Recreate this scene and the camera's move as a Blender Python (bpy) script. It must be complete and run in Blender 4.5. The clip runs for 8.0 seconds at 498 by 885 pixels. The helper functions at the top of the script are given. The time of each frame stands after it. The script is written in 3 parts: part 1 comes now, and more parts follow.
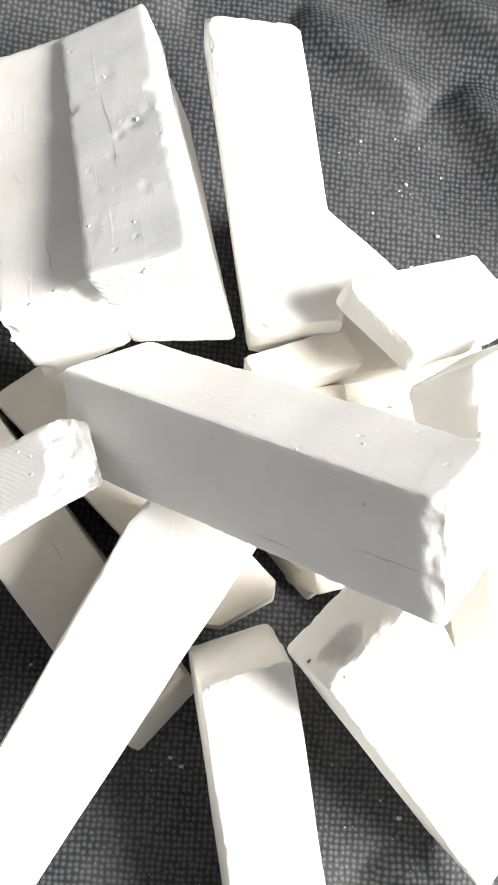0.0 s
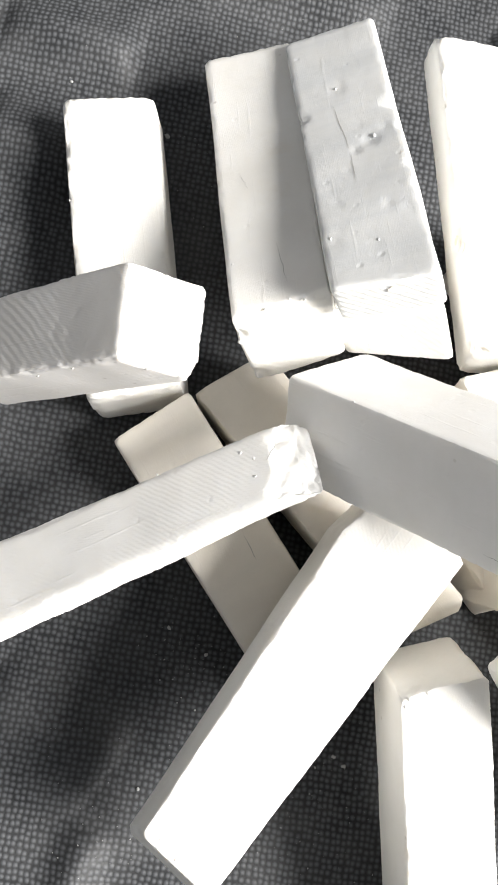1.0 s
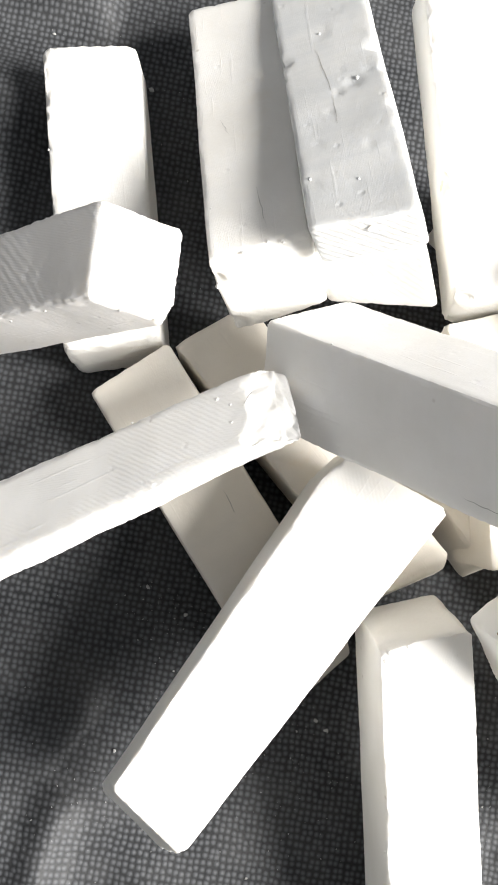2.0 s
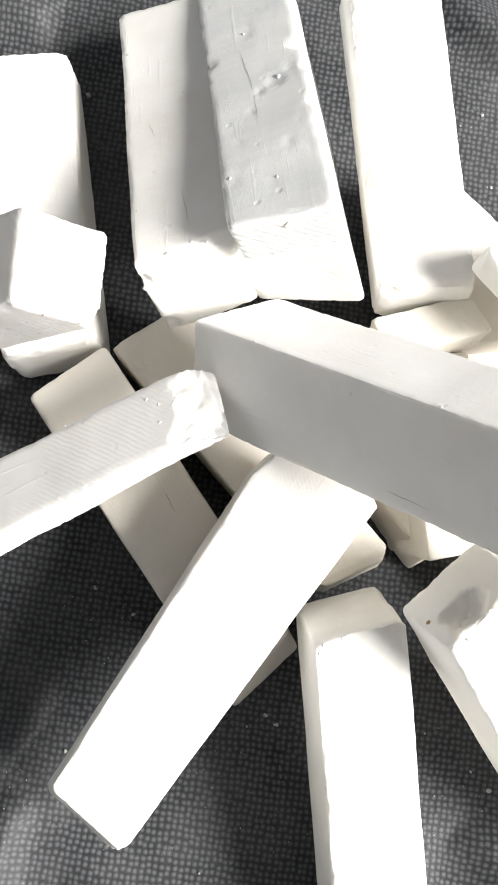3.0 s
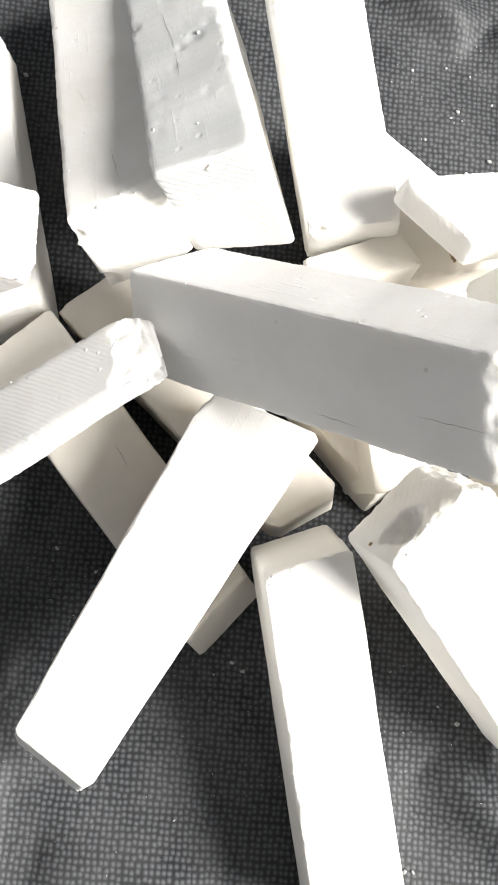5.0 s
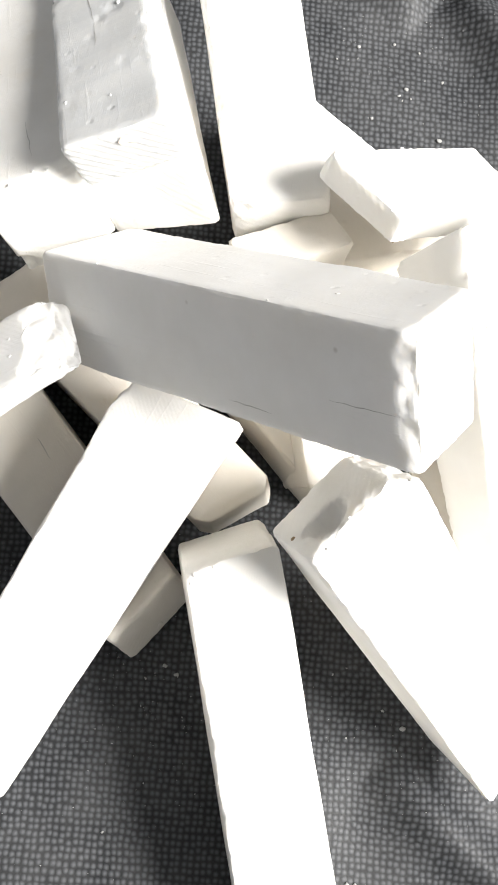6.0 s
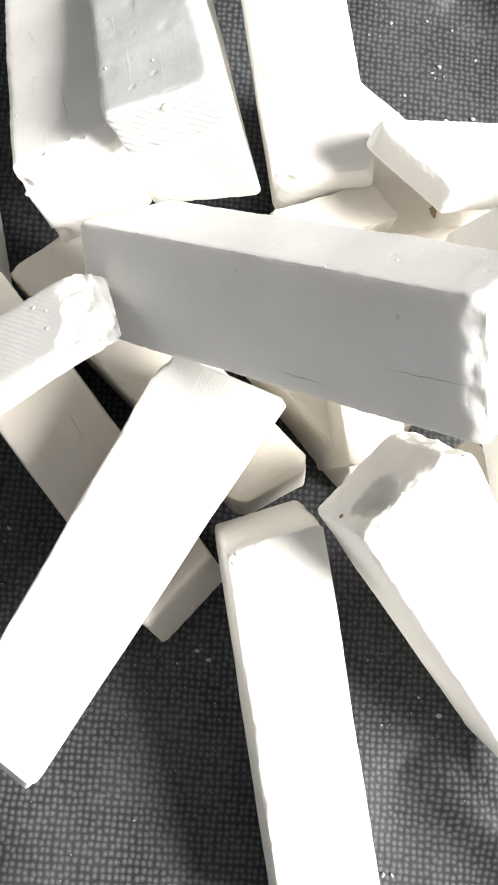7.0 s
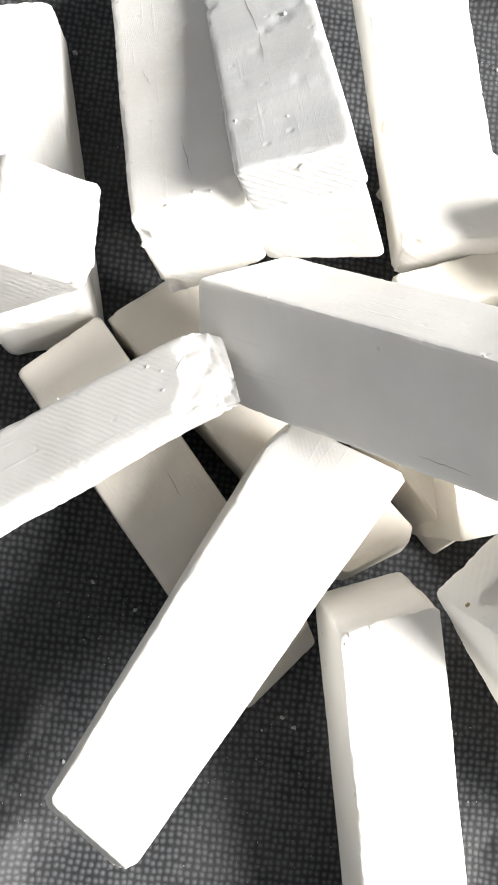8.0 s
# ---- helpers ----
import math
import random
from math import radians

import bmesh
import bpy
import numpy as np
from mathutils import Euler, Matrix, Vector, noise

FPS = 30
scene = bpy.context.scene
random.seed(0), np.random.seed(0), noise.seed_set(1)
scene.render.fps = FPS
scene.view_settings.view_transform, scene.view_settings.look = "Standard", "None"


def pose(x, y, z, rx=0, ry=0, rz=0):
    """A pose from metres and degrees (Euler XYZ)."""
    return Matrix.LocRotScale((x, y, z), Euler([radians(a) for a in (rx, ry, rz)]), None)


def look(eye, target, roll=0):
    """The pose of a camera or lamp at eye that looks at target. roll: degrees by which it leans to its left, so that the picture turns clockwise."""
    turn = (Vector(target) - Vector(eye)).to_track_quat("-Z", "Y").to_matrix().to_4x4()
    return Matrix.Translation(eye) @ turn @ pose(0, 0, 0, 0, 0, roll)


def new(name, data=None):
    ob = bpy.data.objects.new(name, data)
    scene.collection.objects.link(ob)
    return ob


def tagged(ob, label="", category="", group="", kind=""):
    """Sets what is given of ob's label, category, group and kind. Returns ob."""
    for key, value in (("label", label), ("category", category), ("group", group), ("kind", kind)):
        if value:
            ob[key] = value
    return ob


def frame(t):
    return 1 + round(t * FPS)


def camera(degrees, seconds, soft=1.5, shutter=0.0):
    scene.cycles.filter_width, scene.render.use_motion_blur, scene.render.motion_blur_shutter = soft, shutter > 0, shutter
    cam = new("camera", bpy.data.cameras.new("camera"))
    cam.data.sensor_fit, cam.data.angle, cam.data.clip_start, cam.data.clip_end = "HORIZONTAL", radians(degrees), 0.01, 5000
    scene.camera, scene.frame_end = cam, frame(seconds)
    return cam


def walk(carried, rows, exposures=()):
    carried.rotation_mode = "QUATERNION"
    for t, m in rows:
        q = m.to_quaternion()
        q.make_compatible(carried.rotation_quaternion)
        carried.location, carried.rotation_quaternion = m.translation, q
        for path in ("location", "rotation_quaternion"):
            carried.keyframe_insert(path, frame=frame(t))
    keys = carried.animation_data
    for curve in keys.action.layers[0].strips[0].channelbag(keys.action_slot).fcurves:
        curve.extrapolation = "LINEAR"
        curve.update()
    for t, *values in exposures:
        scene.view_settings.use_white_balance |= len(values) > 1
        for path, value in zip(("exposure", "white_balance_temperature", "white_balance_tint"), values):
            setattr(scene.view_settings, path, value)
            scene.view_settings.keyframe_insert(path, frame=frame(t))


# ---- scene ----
cam = camera(25.0, 8.0, soft=1.8)
# seconds, place in metres, turn in degrees
ROWS = [
    (0, -0.02919, -0.04329, 0.21089, 11.702, -7.562, -1.561),
    (0.5, -0.04453, -0.04174, 0.21132, 10.781, -7.253, 1.014),
    (1, -0.06245, -0.04007, 0.21155, 10.079, -7.925, 3.463),
    (1.2, -0.06568, -0.04207, 0.20954, 10.161, -8.224, 4.138),
    (2.3, -0.05092, -0.04880, 0.20584, 10.532, -7.037, 3.325),
    (2.5, -0.04860, -0.04850, 0.20697, 10.548, -6.876, 2.830),
    (3, -0.04354, -0.04833, 0.20899, 10.669, -6.584, 2.088),
    (3.5, -0.03953, -0.05225, 0.21047, 10.854, -6.226, 1.504),
    (4, -0.03340, -0.06044, 0.21258, 11.394, -5.745, 0.275),
    (5.5, -0.03256, -0.06215, 0.20912, 12.383, -5.263, -1.731),
    (6, -0.01891, -0.06239, 0.20278, 12.429, -4.988, -1.746),
    (6.5, -0.02040, -0.06580, 0.19792, 12.616, -5.397, -1.867),
    (7, -0.02697, -0.06484, 0.19691, 12.498, -5.741, -1.668),
    (7.5, -0.03818, -0.06106, 0.19864, 12.294, -6.463, -0.764),
    (8, -0.04518, -0.05207, 0.19066, 11.785, -7.042, 0.821),
]
walk(cam, [(t, pose(*p)) for t, *p in ROWS])

# ---- light ----
SUN_AZIMUTH, SUN_HEIGHT = 346.0, 45.0
world = bpy.data.worlds.new("world")
scene.world = world
world.use_nodes = True
wn = world.node_tree.nodes
sky = wn.new("ShaderNodeTexSky")
sky.sky_type, sky.sun_disc = "NISHITA", False
sky.sun_elevation, sky.sun_rotation = radians(SUN_HEIGHT), radians(90 - SUN_AZIMUTH)
pale = wn.new("ShaderNodeHueSaturation")  # a hazy white sky
pale.inputs["Saturation"].default_value = 0.06
world.node_tree.links.new(sky.outputs[0], pale.inputs["Color"])
world.node_tree.links.new(pale.outputs[0], wn["Background"].inputs[0])
wn["Background"].inputs[1].default_value = 0.033
lamp = bpy.data.lights.new("sun", "SUN")
lamp.energy, lamp.angle, lamp.color = 4.0, radians(28), (1.0, 0.975, 0.94)
sun = new("sun", lamp)
az, el = radians(SUN_AZIMUTH), radians(SUN_HEIGHT)
to_sun = Vector((math.cos(el) * math.cos(az), math.cos(el) * math.sin(az), math.sin(el)))
sun.matrix_world = look(to_sun * 2, (0, 0, 0))
scene.view_settings.exposure = 1.38


# ---- materials ----
def material(name):
    m = bpy.data.materials.new(name)
    m.use_nodes = True
    return m, m.node_tree.nodes, m.node_tree.links, m.node_tree.nodes["Principled BSDF"]


def node(nodes, kind, **values):
    n = nodes.new(kind)
    for key, value in values.items():
        n.inputs[key.replace("_", " ")].default_value = value
    return n


def chalk_material(name, tint, saw_end, saw_top, stain, scratch=0.12, arcs=(0.0, 400.0, 0.09, -0.05), bands=0.0, specked=0.55):
    """White soft stone: milky mottling, saw lines on ends and faces, pin pits, faint yellow stains.
    arcs: curved marks of a round blade on the broad faces: strength, closeness, centre. bands: darker layers across."""
    m, nodes, links, shader = material(name)

    def link(a, b):
        links.new(a, b)

    def ranged(value, low, high, to_low=0.0, to_high=1.0):
        n = nodes.new("ShaderNodeMapRange")
        n.inputs["From Min"].default_value, n.inputs["From Max"].default_value = low, high
        n.inputs["To Min"].default_value, n.inputs["To Max"].default_value = to_low, to_high
        link(value, n.inputs["Value"])
        return n.outputs["Result"]

    def math_node(operation, a, b):
        n = nodes.new("ShaderNodeMath")
        n.operation = operation
        for k, v in enumerate((a, b)):
            if isinstance(v, float):
                n.inputs[k].default_value = v
            else:
                link(v, n.inputs[k])
        return n.outputs[0]

    coord = nodes.new("ShaderNodeTexCoord")
    info = nodes.new("ShaderNodeObjectInfo")
    shift = nodes.new("ShaderNodeVectorMath")
    shift.operation = "ADD"
    link(coord.outputs["Object"], shift.inputs[0])
    link(info.outputs["Random"], shift.inputs[1])
    broad = node(nodes, "ShaderNodeTexNoise", Scale=55.0, Detail=4.0, Roughness=0.55)
    fine = node(nodes, "ShaderNodeTexNoise", Scale=900.0, Detail=5.0, Roughness=0.7)
    yellow = node(nodes, "ShaderNodeTexNoise", Scale=38.0, Detail=6.0, Roughness=0.75)
    for n in (broad, fine, yellow):
        link(shift.outputs[0], n.inputs["Vector"])
    ramp = nodes.new("ShaderNodeValToRGB")
    ramp.color_ramp.elements[0].position, ramp.color_ramp.elements[1].position = 0.3, 0.72
    ramp.color_ramp.elements[0].color = (tint[0] * 0.89, tint[1] * 0.88, tint[2] * 0.86, 1)
    ramp.color_ramp.elements[1].color = (*tint, 1)
    link(broad.outputs["Fac"], ramp.inputs["Fac"])
    mix = nodes.new("ShaderNodeMix")
    mix.data_type = "RGBA"
    link(ranged(yellow.outputs["Fac"], 0.62, 0.82, 0.0, stain), mix.inputs["Factor"])
    link(ramp.outputs["Color"], mix.inputs["A"])
    mix.inputs["B"].default_value = (0.72, 0.58, 0.38, 1)
    # tiny dark specks in the stone
    specks = node(nodes, "ShaderNodeTexVoronoi", Scale=190.0)
    link(shift.outputs[0], specks.inputs["Vector"])
    rare = node(nodes, "ShaderNodeTexNoise", Scale=120.0, Detail=1.0)
    link(shift.outputs[0], rare.inputs["Vector"])
    dark = math_node("MULTIPLY", ranged(specks.outputs["Distance"], 0.03, 0.09, 0.5, 0.0), ranged(rare.outputs["Fac"], specked, specked + 0.05))
    mix2 = nodes.new("ShaderNodeMix")
    mix2.data_type = "RGBA"
    link(dark, mix2.inputs["Factor"])
    link(mix.outputs["Result"], mix2.inputs["A"])
    mix2.inputs["B"].default_value = (0.42, 0.38, 0.33, 1)
    # darker layers that run across the bar
    squeeze = node(nodes, "ShaderNodeMapping")
    squeeze.inputs["Scale"].default_value = (150, 14, 60)
    link(shift.outputs[0], squeeze.inputs["Vector"])
    layer = node(nodes, "ShaderNodeTexNoise", Scale=1.0, Detail=5.0, Roughness=0.6)
    link(squeeze.outputs["Vector"], layer.inputs["Vector"])
    mix3 = nodes.new("ShaderNodeMix")
    mix3.data_type = "RGBA"
    link(ranged(layer.outputs["Fac"], 0.42, 0.62, 0.0, bands), mix3.inputs["Factor"])
    link(mix2.outputs["Result"], mix3.inputs["A"])
    mix3.inputs["B"].default_value = (tint[0] * 0.72, tint[1] * 0.74, tint[2] * 0.76, 1)
    link(mix3.outputs["Result"], shader.inputs["Base Color"])
    # which way a face looks along the bar: ends are sawn across
    facing = nodes.new("ShaderNodeSeparateXYZ")
    link(coord.outputs["Normal"], facing.inputs[0])
    end = ranged(math_node("ABSOLUTE", facing.outputs["X"], 0.0), 0.75, 0.85)
    side = math_node("SUBTRACT", 1.0, end)

    def lines(turn_by, scale, bands):
        turn = node(nodes, "ShaderNodeMapping")
        turn.inputs["Rotation"].default_value = turn_by
        link(shift.outputs[0], turn.inputs["Vector"])
        wave = node(nodes, "ShaderNodeTexWave", Scale=scale, Distortion=1.6, Detail=3.0)
        wave.bands_direction = bands
        wave.inputs["Detail Scale"].default_value = 2.0
        link(turn.outputs["Vector"], wave.inputs["Vector"])
        return wave.outputs["Fac"]

    patch = ranged(broad.outputs["Fac"], 0.4, 0.6)
    on_end = math_node("MULTIPLY", lines((0.8, 0, 0), 280.0, "Y"), end)
    on_side = math_node("MULTIPLY", math_node("MULTIPLY", lines((0, 0, 0.3), 760.0, "Y"), side), patch)
    # curved marks left by a round blade
    centre = node(nodes, "ShaderNodeMapping")
    centre.inputs["Location"].default_value = (arcs[2], arcs[3], 0)
    link(coord.outputs["Object"], centre.inputs["Vector"])
    rings = node(nodes, "ShaderNodeTexWave", Scale=arcs[1], Distortion=2.2, Detail=4.0)
    rings.wave_type, rings.rings_direction = "RINGS", "Z"
    rings.inputs["Detail Scale"].default_value = 1.5
    link(centre.outputs["Vector"], rings.inputs["Vector"])
    some = node(nodes, "ShaderNodeTexNoise", Scale=70.0, Detail=2.0)
    link(shift.outputs[0], some.inputs["Vector"])
    broad_side = ranged(math_node("ABSOLUTE", facing.outputs["Z"], 0.0), 0.75, 0.85)
    arc = math_node("MULTIPLY", math_node("MULTIPLY", rings.outputs["Fac"], broad_side), ranged(some.outputs["Fac"], 0.42, 0.62, 0.05, 1.0))
    # long thin scratches
    pull = node(nodes, "ShaderNodeMapping")
    pull.inputs["Rotation"].default_value = (0.1, 0.2, 0.9)
    pull.inputs["Scale"].default_value = (60, 1300, 900)
    link(shift.outputs[0], pull.inputs["Vector"])
    thin = node(nodes, "ShaderNodeTexNoise", Scale=1.0, Detail=2.0)
    link(pull.outputs["Vector"], thin.inputs["Vector"])
    pits = node(nodes, "ShaderNodeTexVoronoi", Scale=230.0)
    link(shift.outputs[0], pits.inputs["Vector"])
    last = None
    for height, strength, distance in (
        (fine.outputs["Fac"], 0.2, 0.0003), (on_end, saw_end, 0.0004), (on_side, saw_top, 0.0004), (arc, arcs[0], 0.0004),
        (ranged(thin.outputs["Fac"], 0.62, 0.72), scratch, 0.0003), (ranged(pits.outputs["Distance"], 0.0, 0.15), 0.3, 0.0003),
    ):
        b = node(nodes, "ShaderNodeBump", Strength=strength, Distance=distance)
        link(height, b.inputs["Height"])
        if last:
            link(last, b.inputs["Normal"])
        last = b.outputs[0]
    link(last, shader.inputs["Normal"])
    shader.inputs["Roughness"].default_value = 0.5
    shader.inputs["Specular IOR Level"].default_value = 0.35
    shader.inputs["Subsurface Weight"].default_value = 0.25
    shader.inputs["Subsurface Radius"].default_value = (1.0, 0.95, 0.85)
    shader.inputs["Subsurface Scale"].default_value = 0.0022
    return m


# second tint: cream stone, darkened and browned to carry the pile's shade
WHITE, SHADE_CREAM = (0.92, 0.905, 0.872), (0.84, 0.795, 0.72)
CHALK = chalk_material("white_chalk", WHITE, 0.08, 0.04, 0.25, 0.14, (0.02, 500.0, 0.10, 0.03))
SAWN = chalk_material("sawn_chalk", WHITE, 0.2, 0.03, 0.3, 0.2, (0.06, 520.0, -0.09, 0.05))
GREY = chalk_material("grey_chalk", (0.76, 0.765, 0.76), 0.2, 0.03, 0.1, 0.1, (0.015, 180.0, 0.2, 0.0), 0.4)
RIBBED = chalk_material("ribbed_chalk", (0.86, 0.84, 0.815), 0.2, 0.08, 0.3, 0.2, (0.2, 230.0, 0.05, 0.06), 0.12, 0.46)
COMBED = chalk_material("combed_chalk", (0.86, 0.85, 0.83), 0.2, 0.05, 0.25, 0.18, (0.14, 420.0, 0.09, 0.09), 0.1, 0.42)
SCORED = chalk_material("scored_chalk", (0.88, 0.87, 0.85), 0.08, 0.02, 0.25, 0.2, (0.012, 300.0, 0.1, 0.05), 0.08)
# for bars low in the pile: brown shade mixed into the cream colour
CREAM_SHADED = chalk_material("shaded_cream_chalk", SHADE_CREAM, 0.05, 0.02, 0.55, 0.12, (0.03, 160.0, 0.05, 0.05), 0.15)


def plain(name, colour, rough):
    m, nodes, links, shader = material(name)
    mottle = node(nodes, "ShaderNodeTexNoise", Scale=1500.0, Detail=4.0)
    ramp = nodes.new("ShaderNodeValToRGB")
    ramp.color_ramp.elements[0].color = (*[c * 0.6 for c in colour], 1)
    ramp.color_ramp.elements[1].color = (*colour, 1)
    links.new(mottle.outputs["Fac"], ramp.inputs["Fac"])
    links.new(ramp.outputs["Color"], shader.inputs["Base Color"])
    shader.inputs["Roughness"].default_value = rough
    return m


CRACK = plain("crack_dirt", (0.5, 0.48, 0.45), 0.9)
RUST = plain("rust_stain", (0.88, 0.76, 0.62), 0.8)
EARTH = plain("brown_dirt", (0.38, 0.27, 0.15), 0.9)
FLOOR = plain("grey_floor", (0.22, 0.21, 0.20), 0.8)
CRUMB = plain("chalk_crumb", (0.42, 0.42, 0.41), 0.85)


def cloth_material():
    """Black pressed fibre cloth: rows of small raised dots, dusted with chalk."""
    m, nodes, links, shader = material("black_cloth")
    coord = nodes.new("ShaderNodeTexCoord")
    warp = node(nodes, "ShaderNodeTexNoise", Scale=60.0, Detail=2.0)
    links.new(coord.outputs["Object"], warp.inputs["Vector"])
    bend = nodes.new("ShaderNodeVectorMath")
    bend.operation = "MULTIPLY_ADD"
    bend.inputs[1].default_value = (0.0012, 0.0012, 0)
    links.new(warp.outputs["Color"], bend.inputs[0])
    links.new(coord.outputs["Object"], bend.inputs[2])
    turn = node(nodes, "ShaderNodeMapping")
    turn.inputs["Rotation"].default_value = (0, 0, radians(6))
    turn.inputs["Scale"].default_value = (900, 880, 0)
    links.new(bend.outputs[0], turn.inputs["Vector"])
    dots = node(nodes, "ShaderNodeTexVoronoi", Scale=1.0, Randomness=0.3)
    dots.voronoi_dimensions = "2D"
    links.new(turn.outputs["Vector"], dots.inputs["Vector"])
    dot = nodes.new("ShaderNodeMapRange")
    dot.interpolation_type = "SMOOTHSTEP"
    dot.inputs["From Min"].default_value, dot.inputs["From Max"].default_value = 0.02, 0.6
    dot.inputs["To Min"].default_value, dot.inputs["To Max"].default_value = 1.0, 0.0
    links.new(dots.outputs["Distance"], dot.inputs["Value"])
    dust = node(nodes, "ShaderNodeTexNoise", Scale=45.0, Detail=8.0, Roughness=0.7)
    links.new(coord.outputs["Object"], dust.inputs["Vector"])
    dusty = nodes.new("ShaderNodeMapRange")
    dusty.inputs["From Min"].default_value, dusty.inputs["From Max"].default_value = 0.35, 0.8
    links.new(dust.outputs["Fac"], dusty.inputs["Value"])
    fibre = node(nodes, "ShaderNodeTexNoise", Scale=2500.0, Detail=4.0, Roughness=0.8)
    links.new(coord.outputs["Object"], fibre.inputs["Vector"])
    low = nodes.new("ShaderNodeMix")
    low.data_type = "RGBA"
    low.inputs["A"].default_value = (0.0155, 0.0165, 0.0180, 1)
    low.inputs["B"].default_value = (0.082, 0.086, 0.093, 1)
    links.new(dot.outputs["Result"], low.inputs["Factor"])
    top = nodes.new("ShaderNodeMix")
    top.data_type = "RGBA"
    top.inputs["B"].default_value = (0.20, 0.20, 0.20, 1)
    half = nodes.new("ShaderNodeMath")
    half.operation = "MULTIPLY"
    half.inputs[1].default_value = 0.28
    links.new(dusty.outputs["Result"], half.inputs[0])
    links.new(half.outputs[0], top.inputs["Factor"])
    links.new(low.outputs["Result"], top.inputs["A"])
    links.new(top.outputs["Result"], shader.inputs["Base Color"])
    b1 = node(nodes, "ShaderNodeBump", Strength=0.3, Distance=0.0003)
    links.new(dot.outputs["Result"], b1.inputs["Height"])
    b2 = node(nodes, "ShaderNodeBump", Strength=0.35, Distance=0.0002)
    links.new(fibre.outputs["Fac"], b2.inputs["Height"])
    links.new(b1.outputs[0], b2.inputs["Normal"])
    links.new(b2.outputs[0], shader.inputs["Normal"])
    shader.inputs["Roughness"].default_value = 0.42
    shader.inputs["Specular IOR Level"].default_value = 0.16
    return m


CLOTH = cloth_material()


# ---- ground ----
def wrinkle(x, y):
    """Height of the cloth: broad ripples that die out under the pile, and a few sharp folds."""
    away = min(1.0, max(0.0, (math.hypot(x + 0.012, y + 0.005) - 0.035) / 0.05))
    h = 0.0022 * away * noise.noise((x * 30, y * 22, 0.3)) + 0.0010 * away * noise.noise((x * 75, y * 60, 4.1))
    for x0, y0, x1, y1, wide, high in FOLDS:
        dx, dy = x1 - x0, y1 - y0
        s = max(0.0, min(1.0, ((x - x0) * dx + (y - y0) * dy) / (dx * dx + dy * dy)))
        d = math.hypot(x - x0 - s * dx, y - y0 - s * dy) / wide
        h += 1.5 * high * math.exp(-d * d) * (1 - (2 * s - 1) ** 4)
    return h


FOLDS = [
    (0.012, 0.092, 0.040, 0.072, 0.0052, 0.0036), (0.034, 0.100, 0.066, 0.084, 0.0055, 0.0040), (0.046, 0.076, 0.066, 0.050, 0.0050, 0.0034),
    (0.064, 0.100, 0.070, 0.070, 0.0060, 0.0026), (-0.090, 0.082, -0.062, 0.077, 0.0060, 0.0028), (-0.092, 0.060, -0.072, 0.050, 0.0070, 0.0030),
    (-0.060, 0.100, -0.010, 0.094, 0.0060, 0.0026), (0.021, -0.077, 0.050, -0.106, 0.0048, 0.0030), (-0.080, -0.048, -0.058, -0.064, 0.0080, 0.0026),
    (-0.060, -0.072, -0.066, -0.098, 0.0040, 0.0022), (-0.052, -0.092, -0.020, -0.100, 0.0070, 0.0018),
]


def graded(limit, core, fine, coarse):
    inner = np.arange(-core, core + fine / 2, fine)
    outer = np.arange(core + coarse, limit + coarse / 2, coarse)
    return np.concatenate((-outer[::-1], inner, outer))


def ground_cloth():
    xs, ys = graded(0.6, 0.13, 0.001, 0.02), graded(0.6, 0.14, 0.001, 0.02)
    verts = [(x, y, wrinkle(x, y)) for y in ys for x in xs]
    w = len(xs)
    faces = [(j * w + i, j * w + i + 1, j * w + w + i + 1, j * w + w + i) for j in range(len(ys) - 1) for i in range(w - 1)]
    mesh = bpy.data.meshes.new("ground_cloth")
    mesh.from_pydata(verts, [], faces)
    mesh.shade_smooth()
    mesh.materials.append(CLOTH)
    return tagged(new("ground_cloth", mesh), "wrinkled black pressed-fibre cloth dusted with white chalk", "cloth", kind="structure")


ground_cloth()


def floor():
    """A plain floor under the cloth."""
    bm = bmesh.new()
    bmesh.ops.create_cube(bm, size=1.0, matrix=Matrix.Translation((0, 0, -0.062)) @ Matrix.Diagonal((8, 8, 0.1, 1)))
    mesh = bpy.data.meshes.new("floor")
    bm.to_mesh(mesh)
    bm.free()
    mesh.materials.append(FLOOR)
    tagged(new("floor", mesh), "plain grey floor beneath the black cloth", "floor", kind="structure")


floor()


# ---- chalk bars ----
def steps(half, r, step):
    """Places along one axis of a bar, close together at its rounded ends."""
    edge = [half * 1.0, half - 0.12 * r, half - 0.3 * r, half - 0.6 * r, half - r]
    n = max(2, int(2 * (half - r) / step))
    inner = [(-1 + 2 * i / n) * (half - r) for i in range(n + 1)]
    return [-e for e in edge[:-1]] + inner + edge[:-1][::-1]


def part(name, bm, look_of, parent, label=""):
    """One mesh under a thing."""
    mesh = bpy.data.meshes.new(name)
    bmesh.ops.recalc_face_normals(bm, faces=bm.faces)
    bm.to_mesh(mesh)
    bm.free()
    mesh.shade_smooth()
    mesh.materials.append(look_of)
    ob = new(name, mesh)
    ob.parent = parent
    return tagged(ob, label)


def lump(seed, radius, cuts):
    """An uneven grain of stone."""
    bm = bmesh.new()
    bmesh.ops.create_icosphere(bm, subdivisions=cuts, radius=radius)
    stretch = Vector((1.0 + 0.5 * noise.noise((seed * 1.7, 0, 0)), 0.8 + 0.4 * noise.noise((0, seed * 2.3, 0)), 0.55))
    for v in bm.verts:
        v.co *= 1 + 0.35 * noise.noise(v.co / radius * 1.3 + Vector((seed * 3.3, 0, 0)))
        v.co *= stretch
    return bm


